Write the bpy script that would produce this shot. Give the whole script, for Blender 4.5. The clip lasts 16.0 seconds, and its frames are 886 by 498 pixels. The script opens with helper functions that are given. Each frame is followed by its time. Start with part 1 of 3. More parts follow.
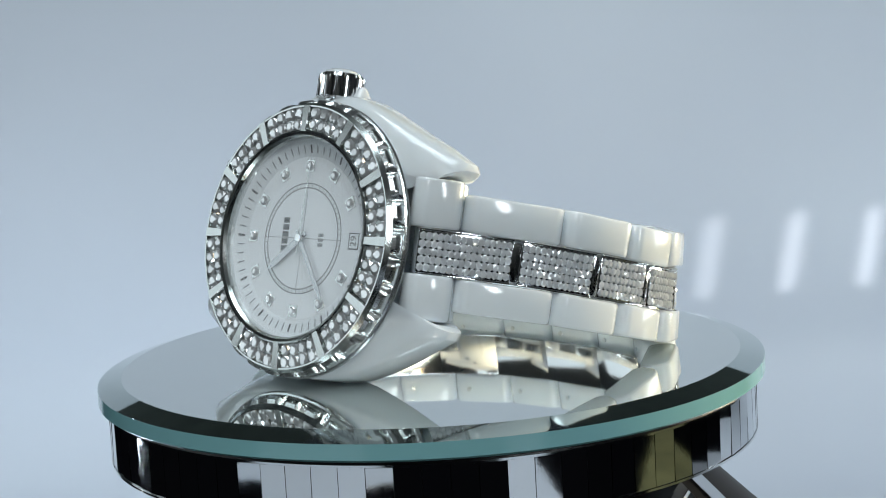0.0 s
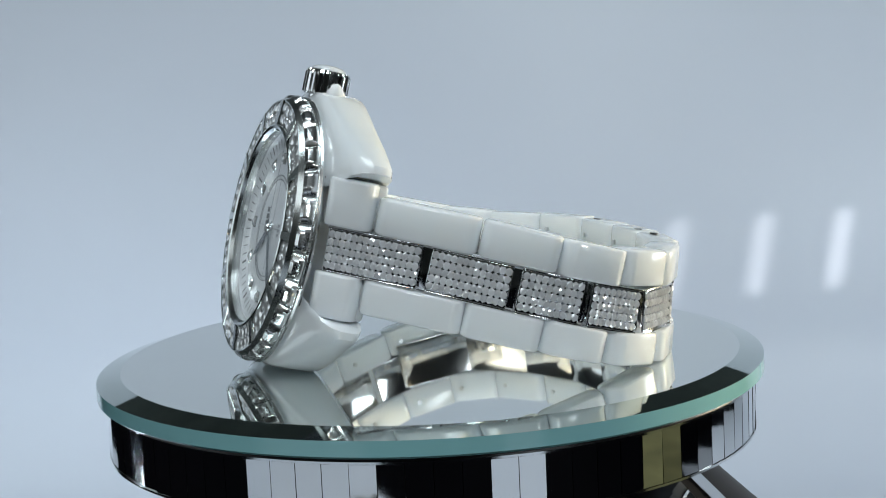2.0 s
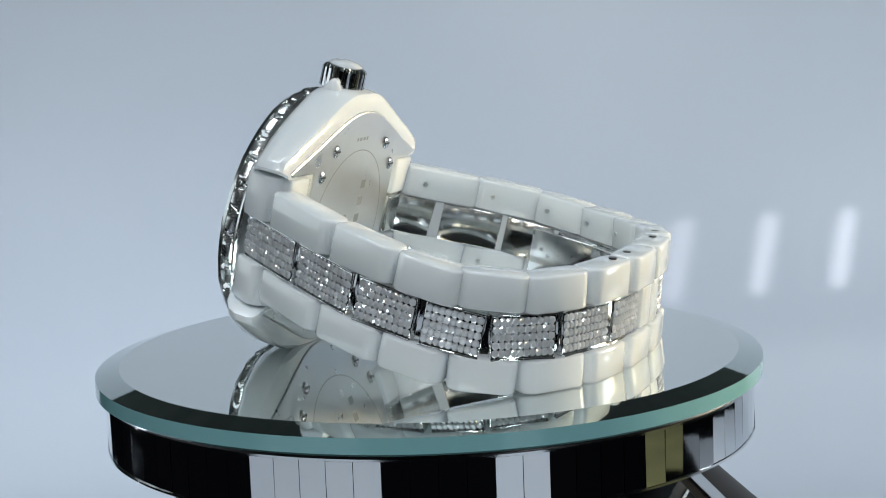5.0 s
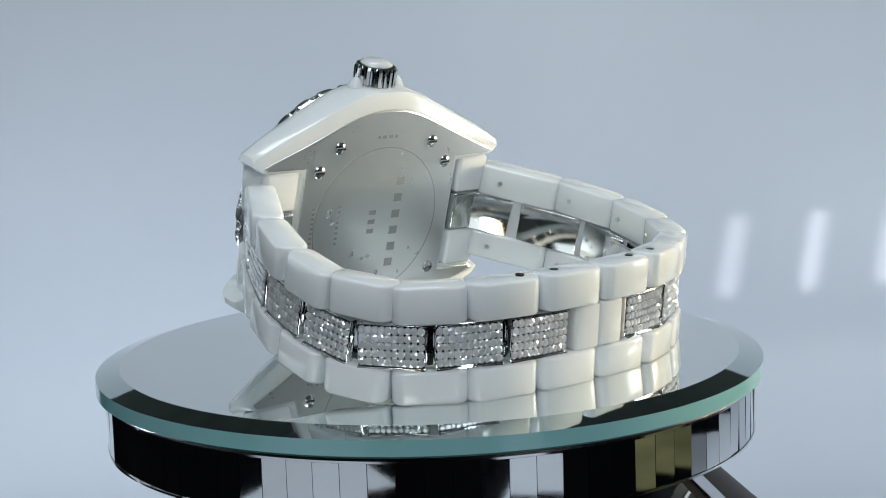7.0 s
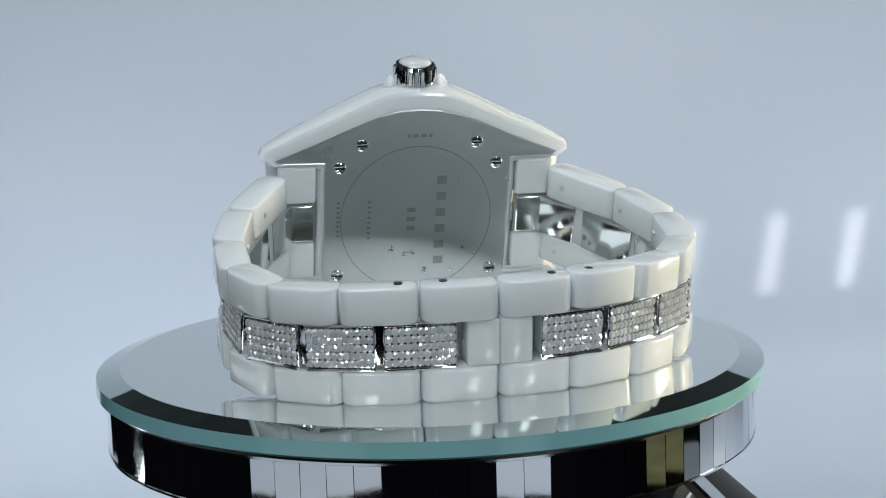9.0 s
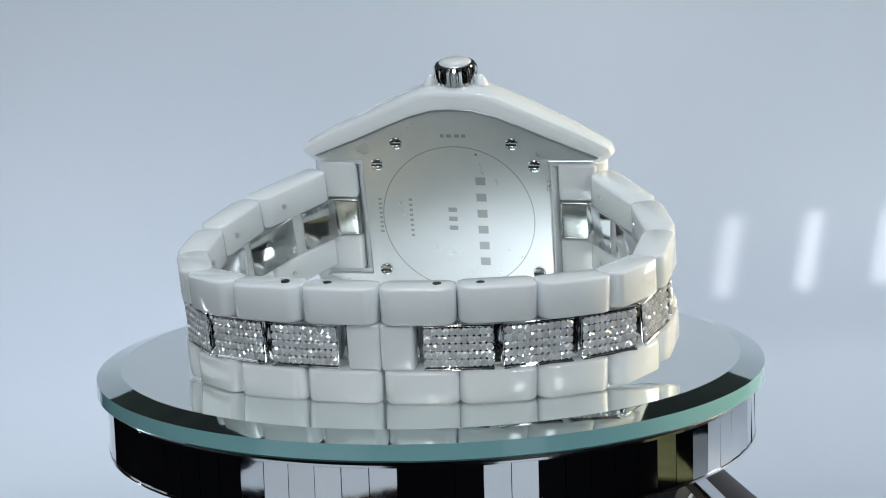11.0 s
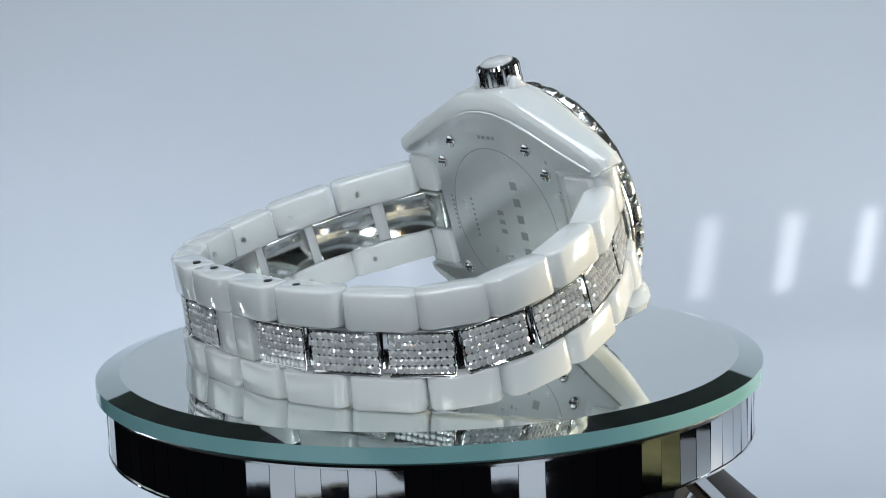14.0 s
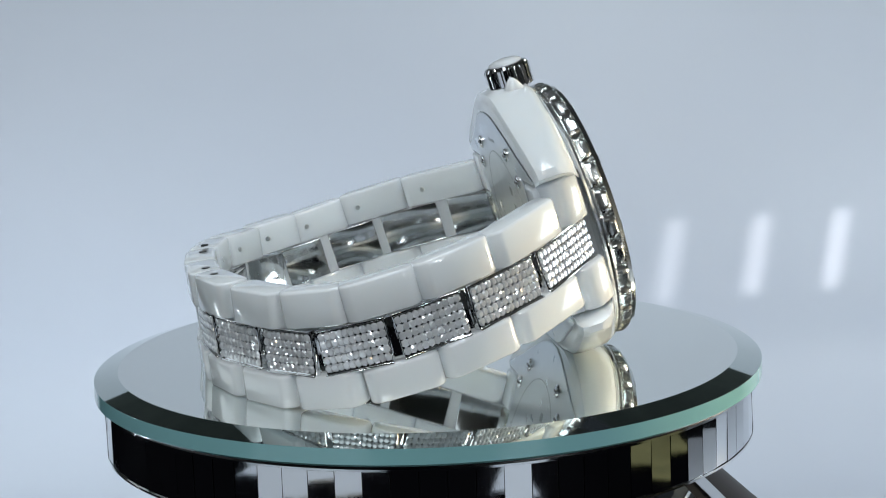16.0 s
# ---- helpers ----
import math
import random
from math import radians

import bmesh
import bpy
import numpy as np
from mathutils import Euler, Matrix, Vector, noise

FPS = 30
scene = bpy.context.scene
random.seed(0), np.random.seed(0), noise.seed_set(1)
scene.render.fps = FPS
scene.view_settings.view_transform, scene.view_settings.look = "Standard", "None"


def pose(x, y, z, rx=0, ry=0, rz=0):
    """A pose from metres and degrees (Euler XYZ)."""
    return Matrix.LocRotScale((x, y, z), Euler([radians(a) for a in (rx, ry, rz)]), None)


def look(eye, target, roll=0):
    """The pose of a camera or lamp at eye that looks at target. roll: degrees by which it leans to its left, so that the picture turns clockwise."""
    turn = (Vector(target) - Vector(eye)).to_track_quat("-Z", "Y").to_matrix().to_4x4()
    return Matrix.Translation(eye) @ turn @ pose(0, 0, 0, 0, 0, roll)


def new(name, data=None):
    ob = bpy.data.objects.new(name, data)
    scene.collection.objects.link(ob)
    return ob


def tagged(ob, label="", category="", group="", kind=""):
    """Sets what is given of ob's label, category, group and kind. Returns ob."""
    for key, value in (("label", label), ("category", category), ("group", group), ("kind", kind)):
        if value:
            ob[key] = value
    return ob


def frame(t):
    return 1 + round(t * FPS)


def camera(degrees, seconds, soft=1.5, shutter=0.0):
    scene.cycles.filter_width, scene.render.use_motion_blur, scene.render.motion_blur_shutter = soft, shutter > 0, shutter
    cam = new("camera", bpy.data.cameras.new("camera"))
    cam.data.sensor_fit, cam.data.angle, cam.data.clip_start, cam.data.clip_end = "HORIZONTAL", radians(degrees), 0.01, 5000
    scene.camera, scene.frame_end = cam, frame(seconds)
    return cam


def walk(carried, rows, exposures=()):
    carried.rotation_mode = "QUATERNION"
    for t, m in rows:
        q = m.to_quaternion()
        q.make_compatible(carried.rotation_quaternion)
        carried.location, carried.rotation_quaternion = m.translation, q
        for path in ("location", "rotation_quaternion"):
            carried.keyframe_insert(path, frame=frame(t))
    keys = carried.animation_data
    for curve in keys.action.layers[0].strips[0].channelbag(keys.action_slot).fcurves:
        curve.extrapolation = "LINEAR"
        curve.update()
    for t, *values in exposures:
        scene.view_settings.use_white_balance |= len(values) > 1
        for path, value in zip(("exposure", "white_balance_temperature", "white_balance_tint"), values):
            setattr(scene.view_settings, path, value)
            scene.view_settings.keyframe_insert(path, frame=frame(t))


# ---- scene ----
cam = camera(30.514, 16.0, soft=1.05)
R0 = 0.047            # radius of the mirror disc
EYE_D, EYE_EL = 4.9715 * R0, radians(12.611)


def aim(pan, tilt, roll):
    """Camera pose on its fixed stand, turned by small angles in degrees."""
    p, t, r = radians(pan), radians(tilt), radians(roll)
    rt, fw = Vector((1, 0, 0)), Vector((0, math.cos(EYE_EL), -math.sin(EYE_EL)))
    up = Vector((0, math.sin(EYE_EL), math.cos(EYE_EL)))
    r1, f1 = rt * math.cos(p) - fw * math.sin(p), rt * math.sin(p) + fw * math.cos(p)
    u2, f2 = up * math.cos(t) - f1 * math.sin(t), up * math.sin(t) + f1 * math.cos(t)
    r3, u3 = r1 * math.cos(r) - u2 * math.sin(r), r1 * math.sin(r) + u2 * math.cos(r)
    m = Matrix((r3, u3, -f2)).transposed().to_4x4()
    m.translation = (0, -EYE_D * math.cos(EYE_EL), EYE_D * math.sin(EYE_EL))
    return m


walk(cam, [(0, aim(0.62, 3.87, 2.145)), (16, aim(0.62, 3.87, 2.145))], exposures=[(0, -0.36, 6640, 9), (4, -0.38, 6710, 11), (7, -0.40, 6700, 11), (8.2, -0.38, 6700, 11), (10.5, -0.26, 6740, 12), (12.5, -0.25, 6740, 12), (16, -0.25, 6750, 12)])

# ---- light ----
FLOOR = -0.086
world = bpy.data.worlds.new("world")
scene.world = world
world.use_nodes = True
world.node_tree.nodes["Background"].inputs[0].default_value = (0.5, 0.6, 0.75, 1)
world.node_tree.nodes["Background"].inputs[1].default_value = 0.05


def area(name, eye, target, sx, sy, watts, colour):
    lamp = bpy.data.lights.new(name, "AREA")
    lamp.shape, lamp.size, lamp.size_y, lamp.energy, lamp.color = "RECTANGLE", sx, sy, watts, colour
    ob = new(name, lamp)
    ob.matrix_world = look(eye, target)
    return ob


area("softbox_top", (-0.02, -0.02, 0.60), (0.0, 0.03, 0.0), 0.34, 0.26, 2.0, (0.79, 0.92, 1.0))
area("window_front", (-0.105, -0.55, 0.52), (0, 0, 0.02), 0.09, 0.30, 1.25, (0.85, 0.94, 1.0))
area("window_right", (0.42, -0.66, 0.34), (0, 0, 0.02), 0.10, 0.30, 1.7, (0.85, 0.94, 1.0))
# unseen fill added at the left so that the bezel steel reflects brightness
area("fill_side_left", (-0.52, 0.05, 0.125), (0, 0.02, 0.05), 0.62, 0.20, 0.55, (0.80, 0.92, 1.0))
# two unseen lamps added to lighten the backdrop's left and right
area("fill_low_left", (-0.19, 0.07, -0.068), (-0.10, 0.24, -0.02), 0.08, 0.03, 0.25, (0.78, 0.91, 1.0))
area("fill_right", (0.30, 0.06, 0.03), (0.10, 0.24, -0.03), 0.12, 0.10, 0.30, (0.80, 0.92, 1.0))
area("warm_lamp", (0.38, 0.13, 0.03), (0, 0, 0.012), 0.05, 0.08, 0.32, (1.0, 0.84, 0.54)).data.spread = radians(70)
# unseen broad lamp added to brighten the steel case back
area("fill_front_wide", (-0.24, -0.50, 0.52), (0, 0, 0.02), 0.30, 0.30, 0.5, (0.85, 0.94, 1.0))
area("warm_tube", (-0.05, -0.56, 0.52), (0, 0, 0.02), 0.022, 0.26, 0.14, (1.0, 0.72, 0.38))
# unseen lamp added for the bars that the mirror strips would reflect
spot = bpy.data.lights.new("added_bar_lamp", "SPOT")
spot.energy, spot.color, spot.spot_size, spot.spot_blend, spot.shadow_soft_size = 2.7, (0.95, 0.95, 1.0), radians(28), 0.25, 0.00013
BAR_EYE = Vector((0.30, -0.05, -0.002))
new("added_bar_lamp", spot).matrix_world = look(BAR_EYE, (0.085, 0.24, -0.015))

# ---- materials ----


def material(name, colour, rough=0.3, metal=0.0, var=0.0, vscale=200.0, bump=0.0, bscale=800.0, coat=0.0,
             island=0.0, objvar=0.0, stretch=(1, 1, 1), roughvar=0.0, sub=0.0, spec=0.5):
    """Principled surface with a noise in colour, roughness and relief; scales are per metre."""
    m = bpy.data.materials.new(name)
    m.use_nodes = True
    nt = m.node_tree
    b = nt.nodes["Principled BSDF"]
    b.inputs["Base Color"].default_value = (*colour, 1)
    b.inputs["Roughness"].default_value = rough
    b.inputs["Metallic"].default_value = metal
    b.inputs["Coat Weight"].default_value = coat
    b.inputs["Coat Roughness"].default_value = 0.03
    b.inputs["Specular IOR Level"].default_value = spec
    if sub:
        b.inputs["Subsurface Weight"].default_value = sub
        b.inputs["Subsurface Radius"].default_value = (0.0026, 0.0027, 0.0028)
        b.inputs["Subsurface Scale"].default_value = 1.0
    co = nt.nodes.new("ShaderNodeTexCoord")
    mp = nt.nodes.new("ShaderNodeMapping")
    mp.inputs["Scale"].default_value = stretch
    nt.links.new(co.outputs["Object"], mp.inputs["Vector"])

    def noisy(scale, detail=4.0):
        n = nt.nodes.new("ShaderNodeTexNoise")
        n.inputs["Scale"].default_value, n.inputs["Detail"].default_value = scale, detail
        nt.links.new(mp.outputs["Vector"], n.inputs["Vector"])
        return n.outputs["Fac"]

    def ranged(sock, lo, hi):
        r = nt.nodes.new("ShaderNodeMapRange")
        r.inputs["To Min"].default_value, r.inputs["To Max"].default_value = lo, hi
        nt.links.new(sock, r.inputs["Value"])
        return r.outputs["Result"]
    fac = None
    if var:
        fac = ranged(noisy(vscale), 1 - var, 1 + var)
    for amount, node, sock in ((island, "ShaderNodeNewGeometry", "Random Per Island"), (objvar, "ShaderNodeObjectInfo", "Random")):
        if amount:
            g = nt.nodes.new(node)
            f2 = ranged(g.outputs[sock], 1 - amount, 1.0)
            if fac is None:
                fac = f2
            else:
                mu = nt.nodes.new("ShaderNodeMath")
                mu.operation = "MULTIPLY"
                nt.links.new(fac, mu.inputs[0]), nt.links.new(f2, mu.inputs[1])
                fac = mu.outputs[0]
    if fac is not None:
        mix = nt.nodes.new("ShaderNodeVectorMath")
        mix.operation = "SCALE"
        mix.inputs[0].default_value = colour
        nt.links.new(fac, mix.inputs["Scale"])
        nt.links.new(mix.outputs[0], b.inputs["Base Color"])
    if roughvar:
        nt.links.new(ranged(noisy(vscale * 2.3), rough * (1 - roughvar), rough * (1 + roughvar)), b.inputs["Roughness"])
    if bump:
        bp = nt.nodes.new("ShaderNodeBump")
        bp.inputs["Strength"].default_value, bp.inputs["Distance"].default_value = bump, 0.0002
        nt.links.new(noisy(bscale, 6.0), bp.inputs["Height"])
        nt.links.new(bp.outputs["Normal"], b.inputs["Normal"])
    return m


PAPER = material("white_paper", (0.57, 0.61, 0.68), 0.5, var=0.02, vscale=9, bump=0.04, bscale=400)
MUSTARD = material("mustard_card", (0.27, 0.25, 0.11), 0.6, var=0.9, vscale=60)
CARD = material("white_card", (0.70, 0.76, 0.86), 0.6, var=0.03, vscale=40)
TABLE = material("dark_table", (0.002, 0.002, 0.003), 0.9, spec=0.01, var=0.3, vscale=30, bump=0.05)
DARKWALL = material("dark_curtain", (0.32, 0.38, 0.37), 0.9, var=0.3, vscale=12)
SOUTH = material("green_grey_paint", (0.15, 0.165, 0.15), 0.8, var=0.2, vscale=4)
WALL = material("room_paint", (0.36, 0.38, 0.38), 0.8, var=0.15, vscale=3)
CEIL = material("ceiling_paint", (0.45, 0.46, 0.47), 0.8, var=0.05, vscale=3)
CERAMIC = material("white_ceramic", (0.87, 0.925, 0.975), 0.10, coat=0.5, var=0.015, vscale=90, bump=0.01, bscale=160, sub=0.55)
STEEL = material("polished_steel", (0.76, 0.77, 0.78), 0.10, 1.0, var=0.04, vscale=300, roughvar=0.4)
RIMSTEEL = material("bezel_steel", (0.60, 0.63, 0.62), 0.20, 1.0, var=0.04, vscale=300, roughvar=0.3)
WALLSTEEL = material("notched_steel", (0.80, 0.82, 0.82), 0.25, 1.0, var=0.04, vscale=300, roughvar=0.3)
BRUSHED = material("brushed_steel", (0.70, 0.73, 0.75), 0.3, 1.0, var=0.05, vscale=160, bump=0.008, bscale=900, stretch=(1, 1, 1), roughvar=0.25)
CELL = material("setting_metal", (0.42, 0.45, 0.45), 0.3, 1.0)
GEM = material("clear_gems", (0.90, 0.92, 0.93), 0.05, 0.62, island=0.35)
PAVE = material("pave_gems", (0.92, 0.95, 0.98), 0.08, 0.36, island=0.3)
DIALW = material("dial_lacquer", (0.86, 0.90, 0.93), 0.22, var=0.01, vscale=200, coat=0.3)
INK = material("grey_print", (0.10, 0.11, 0.12), 0.4)
ETCH = material("etched_steel", (0.40, 0.42, 0.43), 0.4, 1.0)
PALEINK = material("pale_print", (0.24, 0.26, 0.28), 0.4)
HANDM = material("hand_steel", (0.42, 0.44, 0.45), 0.18, 1.0)
BLACK = material("black_gap", (0.008, 0.008, 0.009), 0.35)
MIRROR = material("mirror_silver", (0.82, 0.86, 0.85), 0.03, 1.0, var=0.03, vscale=40, roughvar=0.6)
BEVEL = material("bevel_glass", (0.64, 0.72, 0.71), 0.04, 1.0, var=0.12, vscale=60, bump=0.02, bscale=150)
TEAL = material("glass_edge", (0.27, 0.57, 0.60), 0.12, var=0.08, vscale=60, coat=0.5)
CHROME = material("mirror_strip", (0.78, 0.79, 0.80), 0.035, 1.0, objvar=0.06, var=0.03, vscale=120, roughvar=0.5, bump=0.02, bscale=250)
SMOKED = material("black_plastic", (0.005, 0.005, 0.007), 0.4, spec=0.05, var=0.2, vscale=60)


def clear_glass():
    m = bpy.data.materials.new("sapphire_glass")
    m.use_nodes = True
    nt = m.node_tree
    nt.nodes.remove(nt.nodes["Principled BSDF"])
    tr, gl, mx = nt.nodes.new("ShaderNodeBsdfTransparent"), nt.nodes.new("ShaderNodeBsdfGlossy"), nt.nodes.new("ShaderNodeMixShader")
    mx.inputs[0].default_value = 0.05
    gl.inputs["Roughness"].default_value = 0.01
    nt.links.new(tr.outputs[0], mx.inputs[1])
    nt.links.new(gl.outputs[0], mx.inputs[2]), nt.links.new(mx.outputs[0], nt.nodes["Material Output"].inputs["Surface"])
    return m


GLASS = clear_glass()

# ---- mesh helpers ----


def part(name, bm, mat, parent, label="", m=None, smooth=None, kind=""):
    """Links a bmesh as one mesh object under a thing or a part."""
    if m is not None:
        bm.transform(m)
    bmesh.ops.recalc_face_normals(bm, faces=bm.faces[:])
    me = bpy.data.meshes.new(name)
    bm.to_mesh(me)
    bm.free()
    me.materials.append(mat)
    ob = new(name, me)
    ob.parent = parent
    if smooth is not None:
        me.shade_smooth()
        me.set_sharp_from_angle(angle=radians(smooth))
    return tagged(ob, label, kind=kind)


def box(sx, sy, sz, at=(0, 0, 0), bevel=0.0, seg=2):
    bm = bmesh.new()
    bmesh.ops.create_cube(bm, size=1.0)
    bmesh.ops.scale(bm, vec=(sx, sy, sz), verts=bm.verts)
    if bevel:
        bmesh.ops.bevel(bm, geom=bm.edges[:], offset=bevel, segments=seg, profile=0.5, affect="EDGES")
    bmesh.ops.translate(bm, vec=at, verts=bm.verts)
    return bm


def lathe(profile, n=96, wave=None, closed=True):
    """A ring or disc turned round z from (radius, height) pairs; wave(i, angle, r, z) may alter them."""
    bm = bmesh.new()
    rows = []
    for k in range(n):
        a = 2 * math.pi * k / n
        row = []
        for i, (r, z) in enumerate(profile):
            if wave:
                r, z = wave(i, a, r, z)
            row.append(bm.verts.new((r * math.cos(a), r * math.sin(a), z)))
        rows.append(row)
    p = len(profile)
    for k in range(n):
        a, b = rows[k], rows[(k + 1) % n]
        for i in range(p if closed else p - 1):
            j = (i + 1) % p
            bm.faces.new((a[i], b[i], b[j], a[j]))
    if not closed:
        for i in (0, p - 1):
            bm.faces.new([rows[k][i] for k in range(n)])
    return bm


def prism(outline, z0, z1):
    bm = bmesh.new()
    lo, hi = [bm.verts.new((x, y, z0)) for x, y in outline], [bm.verts.new((x, y, z1)) for x, y in outline]
    n = len(outline)
    bm.faces.new(lo), bm.faces.new(hi)
    for i in range(n):
        bm.faces.new((lo[i], lo[(i + 1) % n], hi[(i + 1) % n], hi[i]))
    return bm


def add_gem(bm, at, r, ux, uy, uz, sides=8, turn=0.0, cut=False):
    """One brilliant: a flat table, a ring of crown facets and a girdle; cut: a second ring of star facets."""
    rings = []
    for n, (rr, h) in enumerate(((1.0, -0.15), (1.0, 0.0), (0.8, 0.3), (0.5, 0.42)) if cut else ((1.0, -0.15), (1.0, 0.0), (0.58, 0.42))):
        off = 0.5 * max(0, n - 1)
        rings.append([bm.verts.new(at + r * (rr * math.cos(turn + 2 * math.pi * (k + off) / sides) * ux
                                            + rr * math.sin(turn + 2 * math.pi * (k + off) / sides) * uy + h * uz)) for k in range(sides)])
    for k in range(sides):
        j = (k + 1) % sides
        bm.faces.new((rings[0][k], rings[0][j], rings[1][j], rings[1][k]))
        for lo, hi in zip(rings[1:], rings[2:]):
            bm.faces.new((lo[k], lo[j], hi[k]))
            bm.faces.new((lo[j], hi[j], hi[k]))
    bm.faces.new(rings[-1])


MM = 0.001
X, Y, Z = Vector((1, 0, 0)), Vector((0, 1, 0)), Vector((0, 0, 1))


def empty(name, label, category):
    return tagged(new(name), label, category)


# ---- the room and the backdrop ----


def structure(name, bm, mat, smooth=None):
    return tagged(part(name, bm, mat, None, smooth=smooth), kind="structure")


def build_room():
    s, h, t = 1.3, 1.3, 0.05
    structure("floor", box(2 * s, 2 * s, t, (0, 0, FLOOR - t / 2 - 0.001)), TABLE)
    structure("ceiling", box(2 * s, 2 * s, t, (0, 0, h)), CEIL)
    structure("wall_north", box(2 * s, t, h, (0, s + t / 2, h / 2 + FLOOR)), DARKWALL)
    structure("wall_south", box(2 * s, t, h, (0, -s - t / 2, h / 2 + FLOOR)), SOUTH)
    structure("wall_east", box(t, 2 * s, h, (s + t / 2, 0, h / 2 + FLOOR)), WALL)
    structure("wall_west", box(t, 2 * s, h, (-s - t / 2, 0, h / 2 + FLOOR)), WALL)
    # seamless white sweep behind the turntable
    bm, rows = bmesh.new(), []
    prof = [(0.0, FLOOR), (0.20, FLOOR)]
    for k in range(1, 17):
        a = math.pi / 2 * k / 16
        prof.append((0.20 + 0.04 * math.sin(a), FLOOR + 0.04 * (1 - math.cos(a))))
    prof.append((0.24, 0.10))
    for y, z in prof:
        rows.append([bm.verts.new((x, y, z)) for x in (-0.19, 0.32)])
    for a, b in zip(rows, rows[1:]):
        bm.faces.new((a[0], a[1], b[1], b[0]))
    ob = tagged(part("backdrop", bm, PAPER, None, smooth=60), kind="structure")
    so = ob.modifiers.new("thickness", "SOLIDIFY")
    so.thickness, so.offset = 0.0006, -1
    for az, d, w in ((-37, 0.42, 0.24), (27, 0.42, 0.09)):
        a = radians(az)
        card = tagged(part("paper_card", box(w, 0.28, 0.0006, (0, 0, 0.0003)), CARD, None),
                      "plain white paper card lying on the dark table", "paper card", "cards on the table")
        card.matrix_basis = pose(d * math.sin(a), -d * math.cos(a), FLOOR, 0, 0, az)


# ---- the turntable ----
N_STRIP = 86
BEVEL_W = 0.0033      # width of the ground edge of the mirror


def build_yellow_card():
    card = tagged(part("coloured_card", box(0.10, 0.16, 0.0006, (0, 0, 0.0003)), MUSTARD, None),
                  "mottled mustard yellow card lying on the dark table", "paper card", "cards on the table")
    card.matrix_basis = pose(0.36, -0.07, FLOOR, 0, 0, 80)


def build_turntable():
    root = empty("turntable", "round turntable with a mirror top and shiny chrome sides", "turntable")
    root.location = (0, 0, 0)
    r = R0
    top, drop, edge = 0.0009, 0.0, -0.00226
    disc = part("mirror_disc", lathe([(0.0001, top), (r - BEVEL_W, top), (r - BEVEL_W, top - 0.0005)], 192, closed=False), MIRROR, root, "round mirror plate", smooth=3)
    part("mirror_bevel", lathe([(r - BEVEL_W, top), (r, drop), (r - 0.0001, drop - 0.0003), (r - BEVEL_W, drop - 0.0003)], 192), BEVEL, disc, "dark green-tinted bevel", smooth=8)
    part("glass_edge", lathe([(r, drop - 0.00001), (r + 0.00005, edge + 0.0003), (r - 0.0003, edge), (r - 0.003, edge), (r - 0.003, drop - 0.0004)], 192),
         TEAL, disc, "teal polished glass edge", smooth=40)
    part("gap_ring", lathe([(r * 0.968, edge), (r * 0.968, edge - 0.0008), (r * 0.9, edge - 0.0008), (r * 0.9, edge)], 128), BLACK, root, "black shadow gap", smooth=40)
    zt, zb, rr = edge - 0.0008, edge - 0.0077, r * 0.974
    part("rim_band", lathe([(rr - 0.0004, zt), (rr - 0.0004, zb), (rr - 0.003, zb), (rr - 0.003, zt)], 176), BLACK, root, "black rim carcass", smooth=40)
    part("top_bead", lathe([(rr + 0.0001, zt + 0.0002), (rr + 0.0001, zt - 0.0001), (rr - 0.0006, zt - 0.0001), (rr - 0.0006, zt + 0.0002)], 176), STEEL, root, "thin chrome bead", smooth=40)
    part("bottom_bead", lathe([(rr + 0.0001, zb + 0.0001), (rr + 0.0001, zb - 0.0002), (rr - 0.0006, zb - 0.0002), (rr - 0.0006, zb + 0.0001)], 176), STEEL, root, "thin chrome bead", smooth=40)
    w = 2 * math.pi * rr / N_STRIP
    rng = random.Random(5)
    first = None
    for k in range(N_STRIP):
        a = 360 / N_STRIP * (k + 0.5)
        if first is None:
            first = part("mirror_strip", box(0.0005, w * 0.972, zt - zb - 0.0003), CHROME, root)
            ob = first
        else:
            ob = new("mirror_strip", first.data)
            ob.parent = root
        ob.matrix_basis = pose(0, 0, 0, 0, 0, a) @ pose(rr - 0.0003, 0, (zt + zb) / 2, 0, rng.uniform(-0.7, 0.7), rng.uniform(-1.2, 1.2))
    return root


def build_base():
    root = empty("display_stand", "flared glossy black stand with chrome bands under the turntable", "stand")
    root.location = (0.003, 0, FLOOR)
    zt, zm = -0.0096 - FLOOR, -0.034 - FLOOR
    part("skirt", lathe([(0.026, zt + 0.001), (0.0302, zt), (0.0335, zt - 0.0034), (0.056, zm), (0.056, 0.0), (0.050, 0.0), (0.050, zm)], 120), SMOKED, root, smooth=30)
    first = None
    n = 64
    slope = 47.0
    for k in range(n):
        a = 360 / n * k
        if k % 4 == 3 or a > 338 or a < 32 or 148 < a < 215:
            continue
        if first is None:
            first = part("base_strip", box(0.0004, 2 * math.pi * 0.046 / n * 0.86, 0.030, (0, 0, 0), 0.00005, 1), CHROME, root)
            ob = first
        else:
            ob = new("base_strip", first.data)
            ob.parent = root
        ob.matrix_basis = pose(0, 0, 0, 0, 0, a) @ pose(0.0442, 0, (zt + zm) / 2 - 0.0011, 0, -slope, 0)
    return root


# ---- the watch ----
U = Vector((0.648, -0.762, 0)).normalized()
D = Vector((0.762, 0.648, 0)).normalized()
CASE = Matrix(((0.72252, 0.17415, -0.66905, -10.65), (-0.69118, 0.20334, -0.69349, -8.685), (0.01527, 0.9635, 0.26729, 17.836),
               (0, 0, 0, 1000))) * MM
BACK = CASE @ Matrix.Translation((0, 0, 0.45))
FACE = CASE @ Matrix.Translation((0, 0, -1.0))


